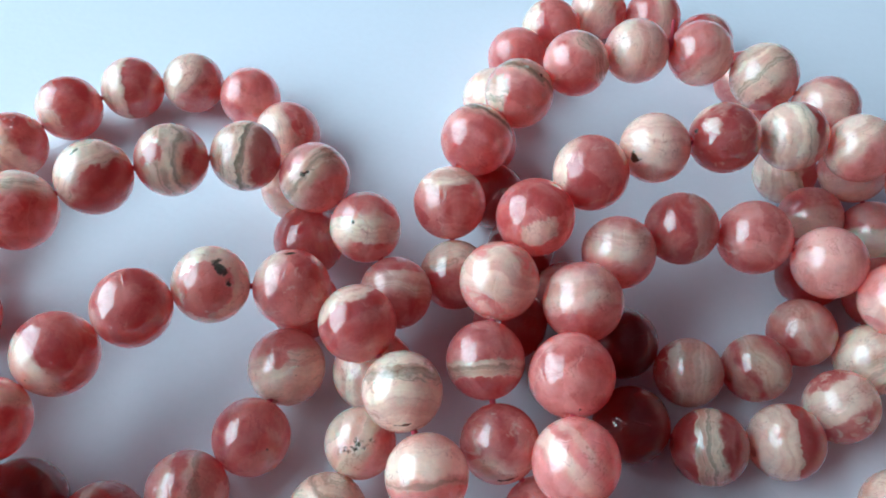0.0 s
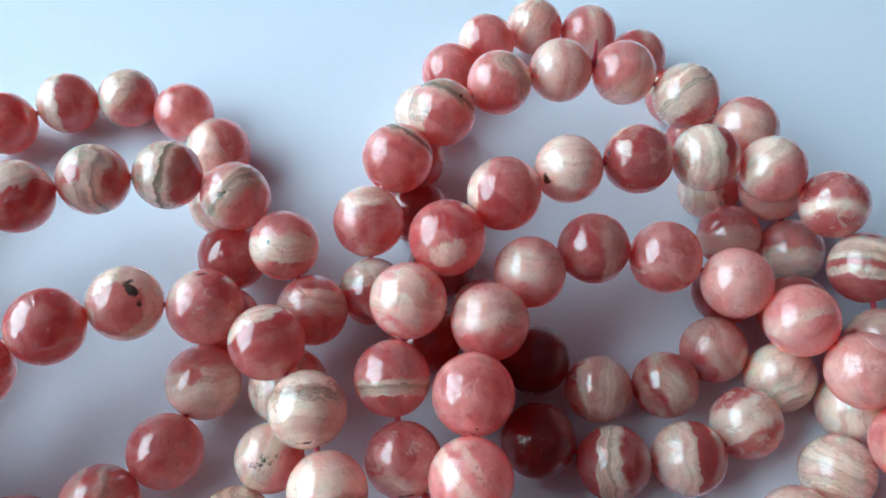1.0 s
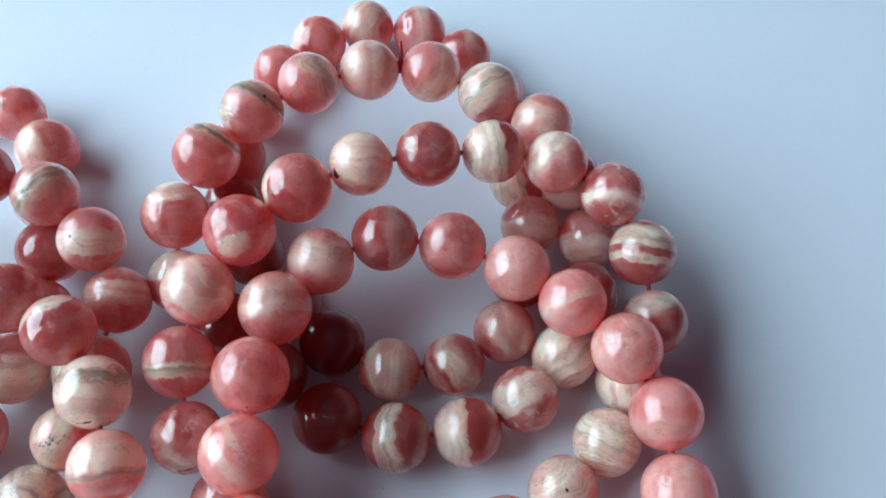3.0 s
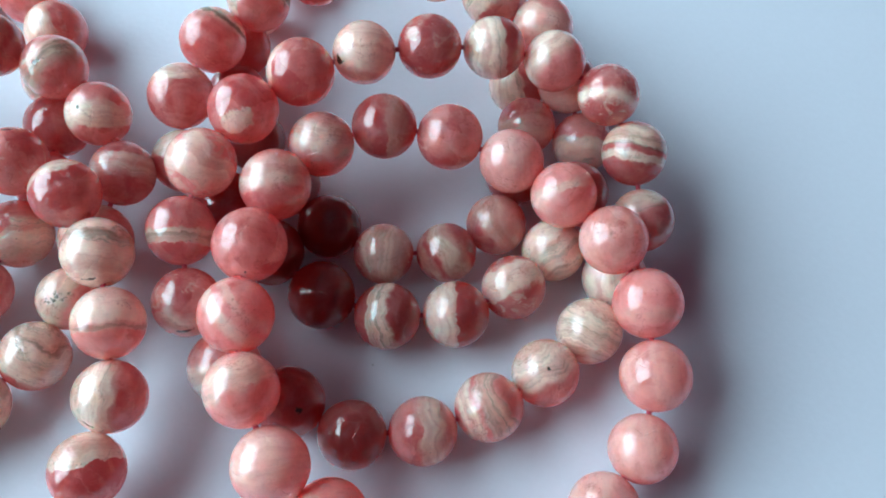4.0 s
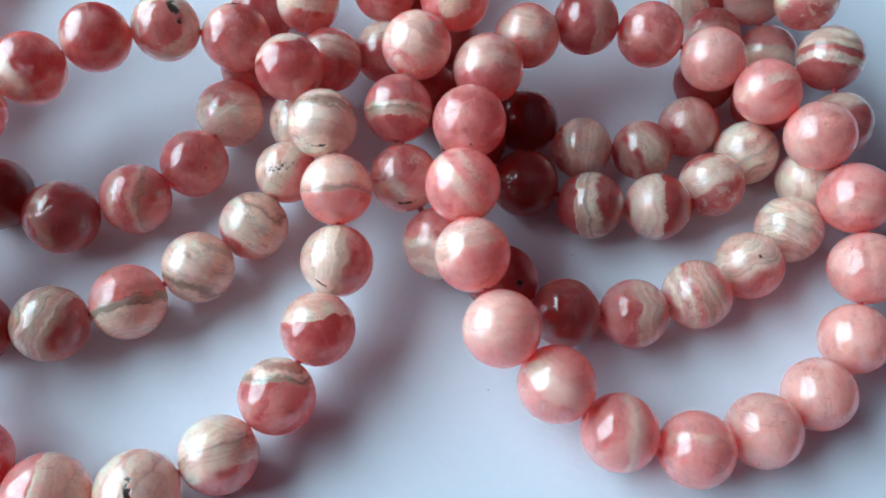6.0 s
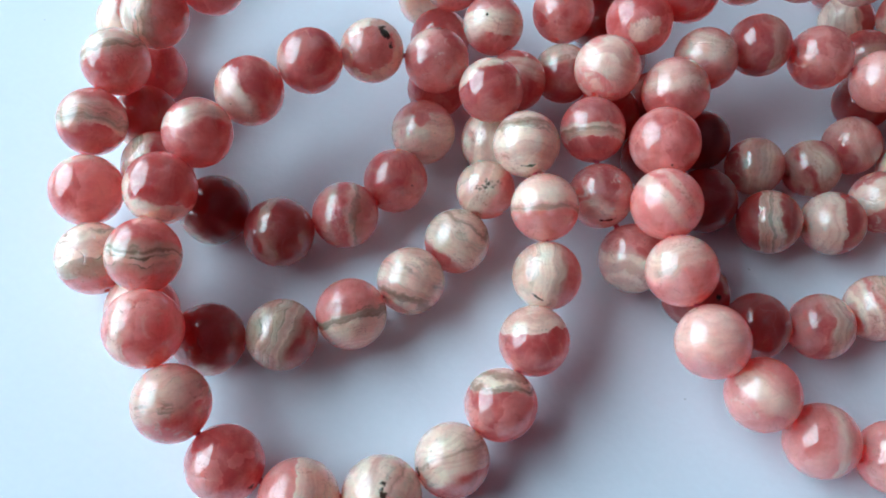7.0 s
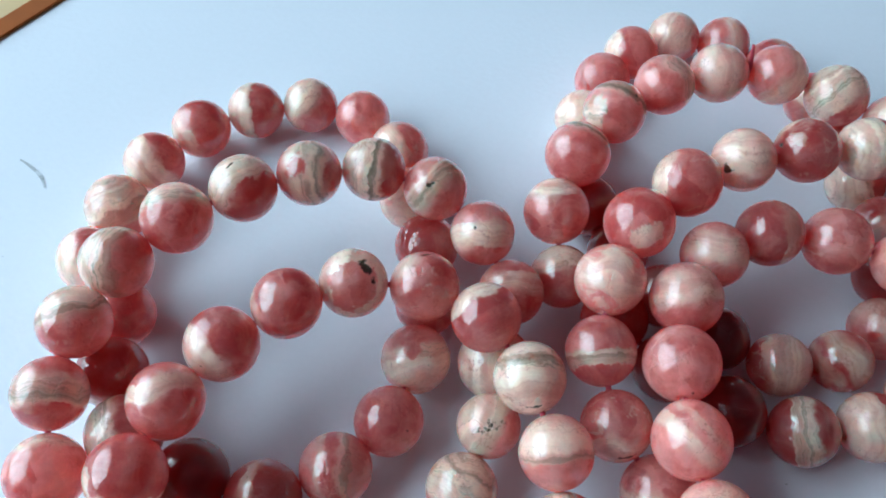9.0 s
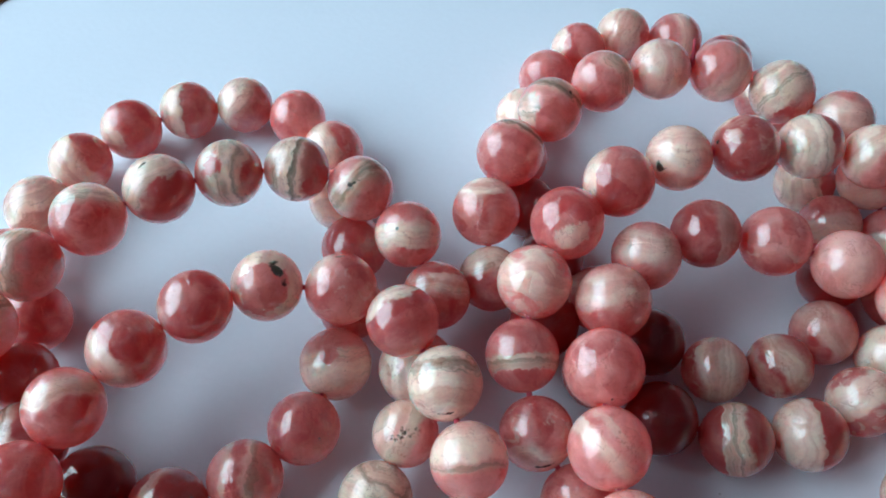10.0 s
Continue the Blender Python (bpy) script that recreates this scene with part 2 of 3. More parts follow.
# ---------------------------------------------------------------- building helpers
def finish(name, bm, mat, parent=None, label="", smooth=False):
    me = bpy.data.meshes.new(name)
    bm.to_mesh(me)
    bm.free()
    if smooth:
        for p in me.polygons:
            p.use_smooth = True
    if mat:
        me.materials.append(mat)
    ob = new(name, me)
    if parent:
        ob.parent = parent
    if label:
        ob["label"] = label
    return ob


def part(name, bm, mat, parent, label="", smooth=False):
    return finish(name, bm, mat, parent, label, smooth)


def box(bm, x0, x1, y0, y1, z0, z1, bevel=0.0):
    v = bmesh.ops.create_cube(bm, size=1.0)["verts"]
    bmesh.ops.scale(bm, vec=(x1 - x0, y1 - y0, z1 - z0), verts=v)
    bmesh.ops.translate(bm, vec=((x0 + x1) / 2, (y0 + y1) / 2, (z0 + z1) / 2), verts=v)
    if bevel:
        edges = {e for q in v for e in q.link_edges}
        bmesh.ops.bevel(bm, geom=list(edges), offset=bevel, segments=2, profile=0.5, affect='EDGES')


# ---------------------------------------------------------------- room
# walls and ceiling are unseen, added to hold and tint the fill light
TABLE_Z = -0.0006
FLOOR_Z = -0.75
RX0, RX1, RY0, RY1, CEIL_Z = WIN_X, 2.6, -2.0, 1.9, 1.75

bm = bmesh.new()
box(bm, RX0 - 0.2, RX1 + 0.2, RY0 - 0.2, RY1 + 0.2, FLOOR_Z - 0.1, FLOOR_Z)
tagged(finish("floor", bm, FLOOR), "brown wooden floor under the table", "floor", kind="structure")
bm = bmesh.new()
box(bm, RX0 - 0.2, RX1 + 0.2, RY0 - 0.2, RY1 + 0.2, CEIL_Z, CEIL_Z + 0.1)
tagged(finish("ceiling", bm, WALL), "unseen ceiling, dusky pink to tint the fill light", "ceiling", kind="structure")
bm = bmesh.new()
box(bm, RX0 - 0.2, RX1 + 0.2, RY1, RY1 + 0.15, FLOOR_Z, CEIL_Z)
tagged(finish("wall_north", bm, WALL), "unseen wall, dusky pink to tint the fill light", "wall", kind="structure")
bm = bmesh.new()
box(bm, RX0 - 0.2, RX1 + 0.2, RY0 - 0.15, RY0, FLOOR_Z, CEIL_Z)
tagged(finish("wall_south", bm, WALL), "unseen wall, dusky pink to tint the fill light", "wall", kind="structure")
bm = bmesh.new()
box(bm, RX1, RX1 + 0.15, RY0, RY1, FLOOR_Z, CEIL_Z)
tagged(finish("wall_east", bm, WALL), "unseen wall, dusky pink to tint the fill light", "wall", kind="structure")
bm = bmesh.new()
box(bm, WIN_X - 0.15, WIN_X, RY0, WIN_Y0, FLOOR_Z, CEIL_Z)
box(bm, WIN_X - 0.15, WIN_X, WIN_Y1, RY1, FLOOR_Z, CEIL_Z)
box(bm, WIN_X - 0.15, WIN_X, WIN_Y0, WIN_Y1, FLOOR_Z, WIN_Z0)
box(bm, WIN_X - 0.15, WIN_X, WIN_Y0, WIN_Y1, WIN_Z1, CEIL_Z)
tagged(finish("wall_west", bm, WALL), "unseen wall with a window opening, dusky pink to tint the fill light", "wall", kind="structure")

window = tagged(new("window_1"), "white framed window that lets in daylight", "window", kind="structure")
bm = bmesh.new()
w, MULLION_Y = 0.05, 0.60
box(bm, WIN_X - 0.05, WIN_X - 0.004, WIN_Y0, WIN_Y0 + w, WIN_Z0, WIN_Z1)
box(bm, WIN_X - 0.05, WIN_X - 0.004, WIN_Y1 - w, WIN_Y1, WIN_Z0, WIN_Z1)
box(bm, WIN_X - 0.05, WIN_X - 0.004, WIN_Y0 + w, WIN_Y1 - w, WIN_Z0, WIN_Z0 + w)
box(bm, WIN_X - 0.05, WIN_X - 0.004, WIN_Y0 + w, WIN_Y1 - w, WIN_Z1 - w, WIN_Z1)
box(bm, WIN_X - 0.05, WIN_X - 0.004, MULLION_Y, MULLION_Y + w, WIN_Z0 + w, WIN_Z1 - w)
part("window_frame", bm, FRAME, window)

# ---------------------------------------------------------------- table and paper
table = tagged(new("table"), "light wooden table under a white sheet of paper", "table")
bm = bmesh.new()
box(bm, -0.55, 0.75, -0.55, 0.45, TABLE_Z - 0.03, TABLE_Z, 0.003)
part("tabletop", bm, WOOD, table)
for x, y in ((-0.5, -0.5), (0.7, -0.5), (-0.5, 0.4), (0.7, 0.4)):
    bm = bmesh.new()
    box(bm, x - 0.025, x + 0.025, y - 0.025, y + 0.025, FLOOR_Z, TABLE_Z - 0.03, 0.003)
    part("leg", bm, WOOD, table)

# the sheet ends along a slanting edge at its far left corner
bm = bmesh.new()
CORNERS = [(-0.30, -0.30), (0.42, -0.30), (0.42, 0.36), (0.0404, 0.36), (-0.30, -0.248)]
low = [bm.verts.new((x, y, TABLE_Z)) for x, y in CORNERS]
top = [bm.verts.new((x, y, 0.0)) for x, y in CORNERS]
bm.faces.new(low[::-1])
bm.faces.new(top)
for k in range(len(low)):
    j = (k + 1) % len(low)
    bm.faces.new((low[k], low[j], top[j], top[k]))
tagged(finish("paper_sheet", bm, PAPER), "large smooth white sheet of paper on the table", "paper")

# a thin brown strip of wood along the far left edge of the paper
ALONG = Vector((0.0075, 0.0134, 0)).normalized()
ACROSS = Vector((-ALONG.y, ALONG.x, 0))
bm = bmesh.new()
box(bm, -0.16, 0.16, 0.0, 0.0042, 0.0001, 0.0007, 0.0002)
strip = finish("wooden_strip", bm, STRIP)
strip.matrix_world = Matrix.Translation(Vector((-0.1030, 0.1042, 0))) @ Matrix((
    (ALONG.x, ACROSS.x, 0, 0), (ALONG.y, ACROSS.y, 0, 0), (0, 0, 1, 0), (0, 0, 0, 1)))
tagged(strip, "narrow brown wooden strip lying along the paper", "wooden strip")


def pencil_mark(points, width, label):
    """A faint stroke on the paper, widest in the middle."""
    bm = bmesh.new()
    rows = []
    n = len(points)
    for k, (x, y) in enumerate(points):
        a, b = Vector(points[max(0, k - 1)]), Vector(points[min(n - 1, k + 1)])
        side = (b - a).normalized().orthogonal() * width * (0.25 + math.sin(math.pi * (k + 0.5) / n)) * 0.5
        rows.append([bm.verts.new((x + s * side.x, y + s * side.y, 0.00006)) for s in (-1, 1)])
    for r, q in zip(rows, rows[1:]):
        bm.faces.new((r[0], r[1], q[1], q[0]))
    bmesh.ops.recalc_face_normals(bm, faces=bm.faces)
    return tagged(finish("pencil_mark", bm, GRAPHITE), label, "mark")


pencil_mark([(-0.0912, 0.0706), (-0.0893, 0.0697), (-0.0874, 0.0685), (-0.0860, 0.0673), (-0.0848, 0.0655)], 0.0005, "short grey pencil stroke on the white paper")


def speck(x, y, size):
    bm = bmesh.new()
    ring = []
    for k in range(9):
        a = 2 * math.pi * k / 9
        r = size * (0.7 + 0.5 * noise.noise(Vector((x * 900 + k, y * 900, 0))))
        ring.append(bm.verts.new((x + r * math.cos(a), y + 0.7 * r * math.sin(a), 0.00008)))
    bm.faces.new(ring)
    return tagged(finish("dust_speck", bm, GRAPHITE), "tiny dark speck of dust on white paper", "speck", group="specks on the paper")


for x, y, size in ((-0.0859, 0.0513, 0.00022), (-0.0725, 0.0006, 0.00022), (0.0371, 0.0325, 0.00022), (0.0279, 0.0086, 0.00024)):
    speck(x, y, size)

# ---------------------------------------------------------------- beads
# centres of the beads of each bracelet, in millimetres, in order along the cord, and each bead's radius
CENTRES_A = [
    (-26.6, 79.6, 5.3, 5.08), (-34.1, 86.1, 5.1, 4.77), (-43.7, 87.3, 5.2, 4.75), (-52.8, 84.6, 5.0, 4.86),
    (-60.8, 78.6, 5.2, 4.96), (-66.2, 70.1, 5.3, 4.96), (-68.7, 60.1, 5.6, 5.19), (-68.9, 49.6, 6.1, 5.15),
    (-62.1, 41.9, 5.0, 5.07), (-59.5, 32.2, 6.2, 4.98), (-54.4, 23.5, 7.6, 5.13), (-44.9, 19.8, 5.1, 5.13),
    (-34.8, 18.3, 5.5, 5.07), (-26.3, 23.6, 5.3, 4.94), (-20.4, 31.3, 5.3, 4.90), (-18.1, 41.1, 5.6, 5.07),
    (-17.8, 50.9, 4.8, 4.83), (-19.2, 60.5, 6.1, 5.02), (-23.3, 69.9, 5.4, 5.11),
]
CENTRES_B = [
    (-10.9, 60.2, 12.2, 4.89), (-18.9, 65.6, 14.4, 4.87), (-28.6, 66.6, 15.8, 4.83), (-37.8, 63.5, 16.7, 4.88),
    (-46.4, 58.6, 17.3, 4.96), (-54.4, 52.3, 16.7, 5.12), (-60.8, 44.6, 15.3, 5.00), (-63.2, 35.0, 14.8, 4.87),
    (-63.8, 25.8, 12.1, 4.84), (-61.7, 16.5, 9.0, 5.06), (-57.6, 7.4, 7.1, 5.02), (-49.3, 2.2, 5.0, 5.01),
    (-39.4, 0.4, 4.9, 4.97), (-30.0, 3.1, 5.3, 4.92), (-21.6, 8.3, 5.3, 4.99), (-14.6, 15.4, 5.0, 4.88),
    (-9.3, 23.6, 4.7, 4.84), (-6.7, 31.9, 7.2, 4.44), (-6.7, 42.1, 6.0, 5.38), (-5.5, 52.6, 8.8, 4.92),
]
CENTRES_C = [
    (-43.2, 34.7, 15.2, 5.02), (-36.0, 41.3, 16.6, 4.82), (-27.9, 46.3, 15.8, 4.81), (-18.1, 47.8, 15.1, 4.90),
    (-9.1, 44.0, 15.6, 4.83), (-2.4, 36.6, 14.3, 4.88), (1.9, 27.4, 12.9, 4.88), (4.1, 18.7, 9.2, 4.89),
    (3.9, 9.2, 7.6, 4.91), (1.0, -0.2, 6.0, 4.91), (-4.0, -8.6, 5.0, 4.93), (-11.9, -14.9, 5.1, 5.08),
    (-21.9, -17.5, 5.1, 5.14), (-32.0, -15.3, 5.5, 4.98), (-39.8, -10.4, 9.7, 4.95), (-45.5, -2.8, 12.8, 5.02),
    (-48.7, 6.5, 13.8, 4.88), (-49.8, 16.2, 14.7, 4.94), (-48.0, 26.0, 14.9, 4.92),
]
CENTRES_D = [
    (7.9, 103.1, 5.5, 5.08), (13.3, 111.7, 5.3, 5.05), (21.6, 117.5, 5.3, 5.01), (31.6, 118.2, 5.1, 5.02),
    (40.7, 113.6, 5.2, 5.08), (47.5, 105.9, 5.0, 5.05), (50.7, 96.4, 5.0, 5.01), (52.8, 86.6, 4.9, 4.96),
    (55.2, 77.2, 6.2, 4.91), (54.4, 67.4, 5.5, 4.97), (52.4, 57.8, 4.8, 4.85), (45.2, 51.1, 4.9, 4.73),
    (35.6, 48.8, 5.2, 4.71), (26.4, 51.9, 5.0, 5.01), (18.6, 58.2, 5.0, 5.00), (11.3, 65.1, 5.0, 5.00),
    (6.2, 73.7, 5.0, 5.02), (4.2, 83.6, 5.1, 5.06), (4.6, 93.3, 5.1, 5.00),
]
CENTRES_E = [
    (7.9, 85.0, 16.1, 5.11), (15.9, 91.5, 17.3, 4.94), (25.2, 95.9, 17.4, 4.93), (35.3, 97.6, 17.2, 5.02),
    (45.4, 95.3, 16.5, 5.18), (54.8, 90.9, 15.8, 5.10), (60.7, 84.3, 10.7, 5.08), (65.2, 76.5, 5.4, 5.13),
    (64.6, 65.6, 5.9, 5.42), (62.0, 55.0, 4.9, 5.02), (56.3, 46.9, 5.5, 4.97), (48.1, 40.7, 5.6, 5.03),
    (38.0, 38.6, 5.3, 5.00), (27.7, 40.2, 5.0, 5.12), (18.7, 45.4, 5.7, 5.14), (10.5, 51.8, 6.4, 5.15),
    (2.1, 57.6, 7.3, 4.89), (-0.0, 66.2, 12.2, 5.11), (2.5, 76.4, 14.5, 5.21),
]
CENTRES_F = [
    (18.4, 69.8, 18.9, 5.17), (27.1, 75.3, 19.5, 4.87), (36.9, 78.5, 20.0, 4.99), (46.9, 80.8, 19.8, 4.93),
    (56.8, 80.8, 19.4, 4.86), (66.1, 77.2, 18.0, 4.93), (71.9, 70.1, 13.7, 5.16), (74.6, 60.0, 10.4, 4.95),
    (72.1, 52.0, 5.1, 5.14), (68.7, 42.1, 5.0, 5.06), (62.5, 34.2, 5.0, 5.01), (54.8, 27.5, 5.1, 4.99),
    (46.0, 22.5, 4.8, 4.89), (36.3, 20.3, 4.9, 4.88), (26.8, 23.2, 5.1, 5.07), (16.9, 26.4, 6.0, 5.18),
    (10.2, 33.4, 10.0, 4.87), (7.2, 42.6, 13.3, 4.93), (7.7, 52.5, 16.2, 5.08), (11.5, 62.1, 17.7, 5.21),
]
CENTRES_G = [
    (23.5, 60.6, 14.4, 4.95), (32.2, 66.0, 14.4, 5.07), (42.5, 66.4, 14.2, 5.12), (52.5, 63.8, 14.5, 4.96),
    (61.0, 59.1, 14.9, 5.00), (69.1, 53.1, 14.6, 5.14), (75.4, 45.0, 12.1, 5.19), (77.6, 34.9, 9.7, 5.20),
    (77.0, 24.9, 6.7, 4.94), (72.3, 16.1, 5.1, 5.02), (64.6, 9.3, 5.0, 5.09), (55.5, 4.7, 5.3, 5.06),
    (45.2, 4.7, 5.5, 5.13), (35.7, 8.3, 8.4, 5.13), (27.2, 12.8, 11.9, 5.10), (21.6, 21.1, 14.5, 4.96),
    (18.5, 30.6, 15.6, 5.10), (17.6, 41.2, 15.6, 5.22), (18.7, 51.6, 15.4, 5.19),
]


def bead_mesh(radius, axis, lump):
    """A ball with a drilled hole along axis, whose rim is slightly rounded."""
    hole, segs = 0.00055, 40
    a0 = math.asin(hole / radius)
    prof = [(hole * 0.9, -radius * 0.55), (hole * 0.92, -radius * math.cos(a0) + 0.0002)]
    n = 26
    for k in range(n + 1):
        a = a0 * 1.25 + (math.pi - 2.5 * a0) * k / n
        prof.append((radius * math.sin(a), -radius * math.cos(a)))
    prof += [(hole * 0.92, radius * math.cos(a0) - 0.0002), (hole * 0.9, radius * 0.55)]
    turn = Vector(axis).to_track_quat('Z', 'Y').to_matrix()
    verts, faces = [], []
    for r, z in prof:
        for s in range(segs):
            b = 2 * math.pi * s / segs
            verts.append(Vector((r * math.cos(b), r * math.sin(b), z)))
    for j in range(len(prof) - 1):
        for s in range(segs):
            t = (s + 1) % segs
            faces.append((j * segs + s, j * segs + t, (j + 1) * segs + t, (j + 1) * segs + s))
    out = []
    for v in verts:
        k = 1 + 0.012 * noise.noise(v * 160 + Vector((lump, lump * 0.7, 0)))
        out.append(tuple(turn @ (v * k)))
    me = bpy.data.meshes.new("bead")
    me.from_pydata(out, [], faces)
    me.polygons.foreach_set("use_smooth", [True] * len(faces))
    me.materials.append(STONE)
    return me


def bracelet(rows, label, looks, extras):
    """looks, a row for each bead: the way across its bands in degrees (0 right, 90 up, as one looks down from the
    south), start and end of the pale band, grey, depth of the rose, which also paints in the shade on beads among
    others. extras: by bead, what it has beyond that; ways are a turn in degrees and a distance from the middle.
    """
    pts = [Vector(r[:3]) / 1000 for r in rows]
    rads = [r[3] / 1000 for r in rows]
    thing = tagged(new("bead_bracelet"), label, "bracelet", group="rose stone bracelets")
    rng = random.Random(label)
    n = len(pts)
    right, up, near = Vector((0.985, 0.15, 0.09)), Vector((-0.17, 0.88, 0.44)), Vector((-0.01, -0.45, 0.89))

    def way(angle, far):
        flat = math.cos(radians(angle)) * right + math.sin(radians(angle)) * up
        return (flat * far + near * math.sqrt(1 - far * far)).normalized()

    for k in range(n):
        along = (pts[(k + 1) % n] - pts[k - 1]).normalized()
        angle, start, end, grey, depth = looks[k]
        more = extras.get(k, {})
        across = math.cos(radians(angle)) * right + math.sin(radians(angle)) * up + rng.uniform(-0.12, 0.12) * near
        turn = (across.to_track_quat('Z', 'Y') @ Euler((0, 0, rng.uniform(0, 6.28))).to_quaternion()).to_matrix()
        into = turn.transposed()
        ob = new("bead", bead_mesh(rads[k], into @ along, rng.uniform(0, 50)))
        ob.matrix_world = Matrix.Translation(pts[k]) @ turn.to_4x4()
        ob["band"] = [start, end, more.get("soft", 1.1)]
        ob["second"] = [*more.get("second", (3.0, 3.0)), 0.85]
        ob["tint"] = [grey, depth, min(0.8, 0.06 + more.get("veil", 0.0))]
        ob["detail"] = [more.get("lace", 0.05 + 0.15 * grey), more.get("flake", 0.0), more.get("wave", 0.8)]
        ob["streak"] = list(more.get("streak", (3.0, 0.0, 0.0)))
        p_angle, p_far, p_size, p_cream = more.get("patch", (0, 0, 0, 0))
        ob["patch"] = list(into @ way(p_angle, p_far))
        ob["patch_look"] = [p_size, p_cream, rng.uniform(1, 60)]
        s_angle, s_far, s_size, s_line = more.get("spot", (0, 0, 0, None))
        ob["spot"] = list(into @ way(s_angle, s_far))
        line = Vector() if s_line is None else math.cos(radians(s_line)) * right + math.sin(radians(s_line)) * up
        ob["spot_line"] = list(into @ line)
        ob["spot_look"] = [s_size, 0.0, 0.0]
        ob.parent = thing
        # the deepest rose is shade put into the colour
        if depth >= 0.6:
            ob["label"] = "translucent red bead darkened for the shade among other beads"
        elif s_size >= 0.1:
            ob["label"] = "bead with a black inclusion"
        elif ob["streak"][2] >= 0.5:
            ob["label"] = "bead with an olive-grey vein"
        elif start <= -1 and ob["tint"][2] < 0.4:
            ob["label"] = "cream bead"
    cu = bpy.data.curves.new("cord", 'CURVE')
    cu.dimensions, cu.bevel_depth, cu.bevel_resolution = '3D', 0.0004, 2
    sp = cu.splines.new('POLY')
    sp.points.add(n - 1)
    for p, q in zip(sp.points, pts):
        p.co = (*q, 1)
    sp.use_cyclic_u = True
    cu.materials.append(CORD)
    tmp = bpy.data.objects.new("cord", cu)
    me = bpy.data.meshes.new_from_object(tmp)
    bpy.data.objects.remove(tmp)
    cord = new("cord", me)
    cord.parent = thing
    cord["label"] = "thin red elastic cord"
    return thing


# looks of the beads, in the same order: way across the bands, start and end of the pale band, grey, depth of the rose
# with the shade on low beads painted in
LOOKS_A = [
    (200, -0.2, 1.5, 0.3, 0.2), (0, 2, 2, 0, 0.05), (150, -0.2, 1.5, 0.4, 0.25), (180, -0.05, 1.5, 0.15, 0.3), (205, 0.45, 1.5, 0.2, 0.25),
    (215, -0.2, 1.5, 0.15, 0.25), (120, -0.8, 1.5, 0.35, 0.2), (200, -0.1, 1.5, 0.3, 0.2), (0, 2, 2, 0, 0.35), (260, 0.75, 1.5, 0.2, 0.6),
    (200, -0.2, 0.8, 0.6, 0.5), (235, 0.7, 1.5, 0.2, 0.85), (0, -0.25, 0.1, 0.1, 0.5), (0, 0.25, 0.5, 0.6, 0.2), (0, 2, 2, 0, 0.22),
    (280, -0.35, 1.5, 0.3, 0.2), (0, 2, 2, 0, 0.3), (0, 2, 2, 0, 0.35), (270, -0.3, 1.5, 0.2, 0.2),
]
EXTRAS_A = {
    0: dict(flake=0.35, veil=0.15), 2: dict(lace=0.6), 3: dict(streak=(-0.05, 0.03, 0.35), wave=0.4, soft=0.2), 4: dict(patch=(250, 0.8, 0.45, 0.9), veil=0.1),
    5: dict(flake=0.3), 6: dict(lace=0.9), 12: dict(veil=0.45), 13: dict(second=(-0.4, -0.2), streak=(0.42, 0.06, 0.6), veil=0.3, wave=0.4),
    14: dict(spot=(340, 0.6, 0.04, None)), 15: dict(patch=(100, 0.35, 0.32, 0.1), veil=0.15),
}
LOOKS_B = [
    (272, -0.25, 0.5, 0.25, 0.15), (310, -0.45, 0.35, 0.7, 0.15), (345, -1.5, 0.45, 0.35, 0.3), (10, -0.6, 0.55, 0.5, 0.3), (125, -0.25, 1.5, 0.45, 0.35),
    (100, 0.15, 1.5, 0.6, 0.15), (165, -0.3, 1.5, 0.6, 0.25), (110, 0.0, 1.5, 0.6, 0.2), (90, -0.25, 0.5, 0.25, 0.2), (95, 0.6, 1.5, 0.4, 0.08),
    (100, -0.4, 1.5, 0.9, 0.1), (180, -0.1, 1.5, 0.1, 0.1), (270, 0.8, 1.5, 0.1, 0.55), (165, -0.6, 1.5, 0.6, 0.35), (285, -0.05, 1.5, 0.35, 0.08),
    (250, -1.5, 1.5, 0.3, 0.1), (60, -0.45, 1.5, 0.4, 0.2), (150, -0.3, 1.5, 0.6, 0.1), (180, -0.6, 1.5, 0.1, 0.1), (80, -0.2, 0.5, 0.1, 0.2),
]
EXTRAS_B = {
    0: dict(spot=(175, 0.25, 0.045, None), soft=1.5, lace=0.4), 1: dict(spot=(200, 0.12, 0.07, 200), lace=0.9, streak=(-0.05, 0.06, 0.7)),
    2: dict(streak=(0.15, 0.10, 0.95), lace=0.8, wave=0.4), 3: dict(streak=(0.28, 0.12, 0.75), patch=(180, 0.25, 0.34, 0.05)),
    4: dict(patch=(345, 0.45, 0.36, 0.0), spot=(110, 0.55, 0.06, 60)), 5: dict(streak=(0.5, 0.16, 0.5), patch=(255, 0.2, 0.4, 0.0)),
    6: dict(streak=(-0.25, 0.2, 0.35), lace=0.7), 7: dict(streak=(0.15, 0.05, 0.9), flake=0.2, lace=0.05), 8: dict(streak=(0.0, 0.2, 0.75), soft=1.6, lace=0.0),
    11: dict(flake=0.3, veil=0.3), 13: dict(lace=0.9, wave=1.2), 14: dict(streak=(0.08, 0.13, 0.95), lace=0.6, wave=0.35),
    15: dict(streak=(0.45, 0.10, 0.7)), 16: dict(streak=(0.6, 0.07, 0.6), lace=0.6), 17: dict(spot=(30, 0.35, 0.15, 20), flake=0.3),
    19: dict(veil=0.45, lace=1.0),
}
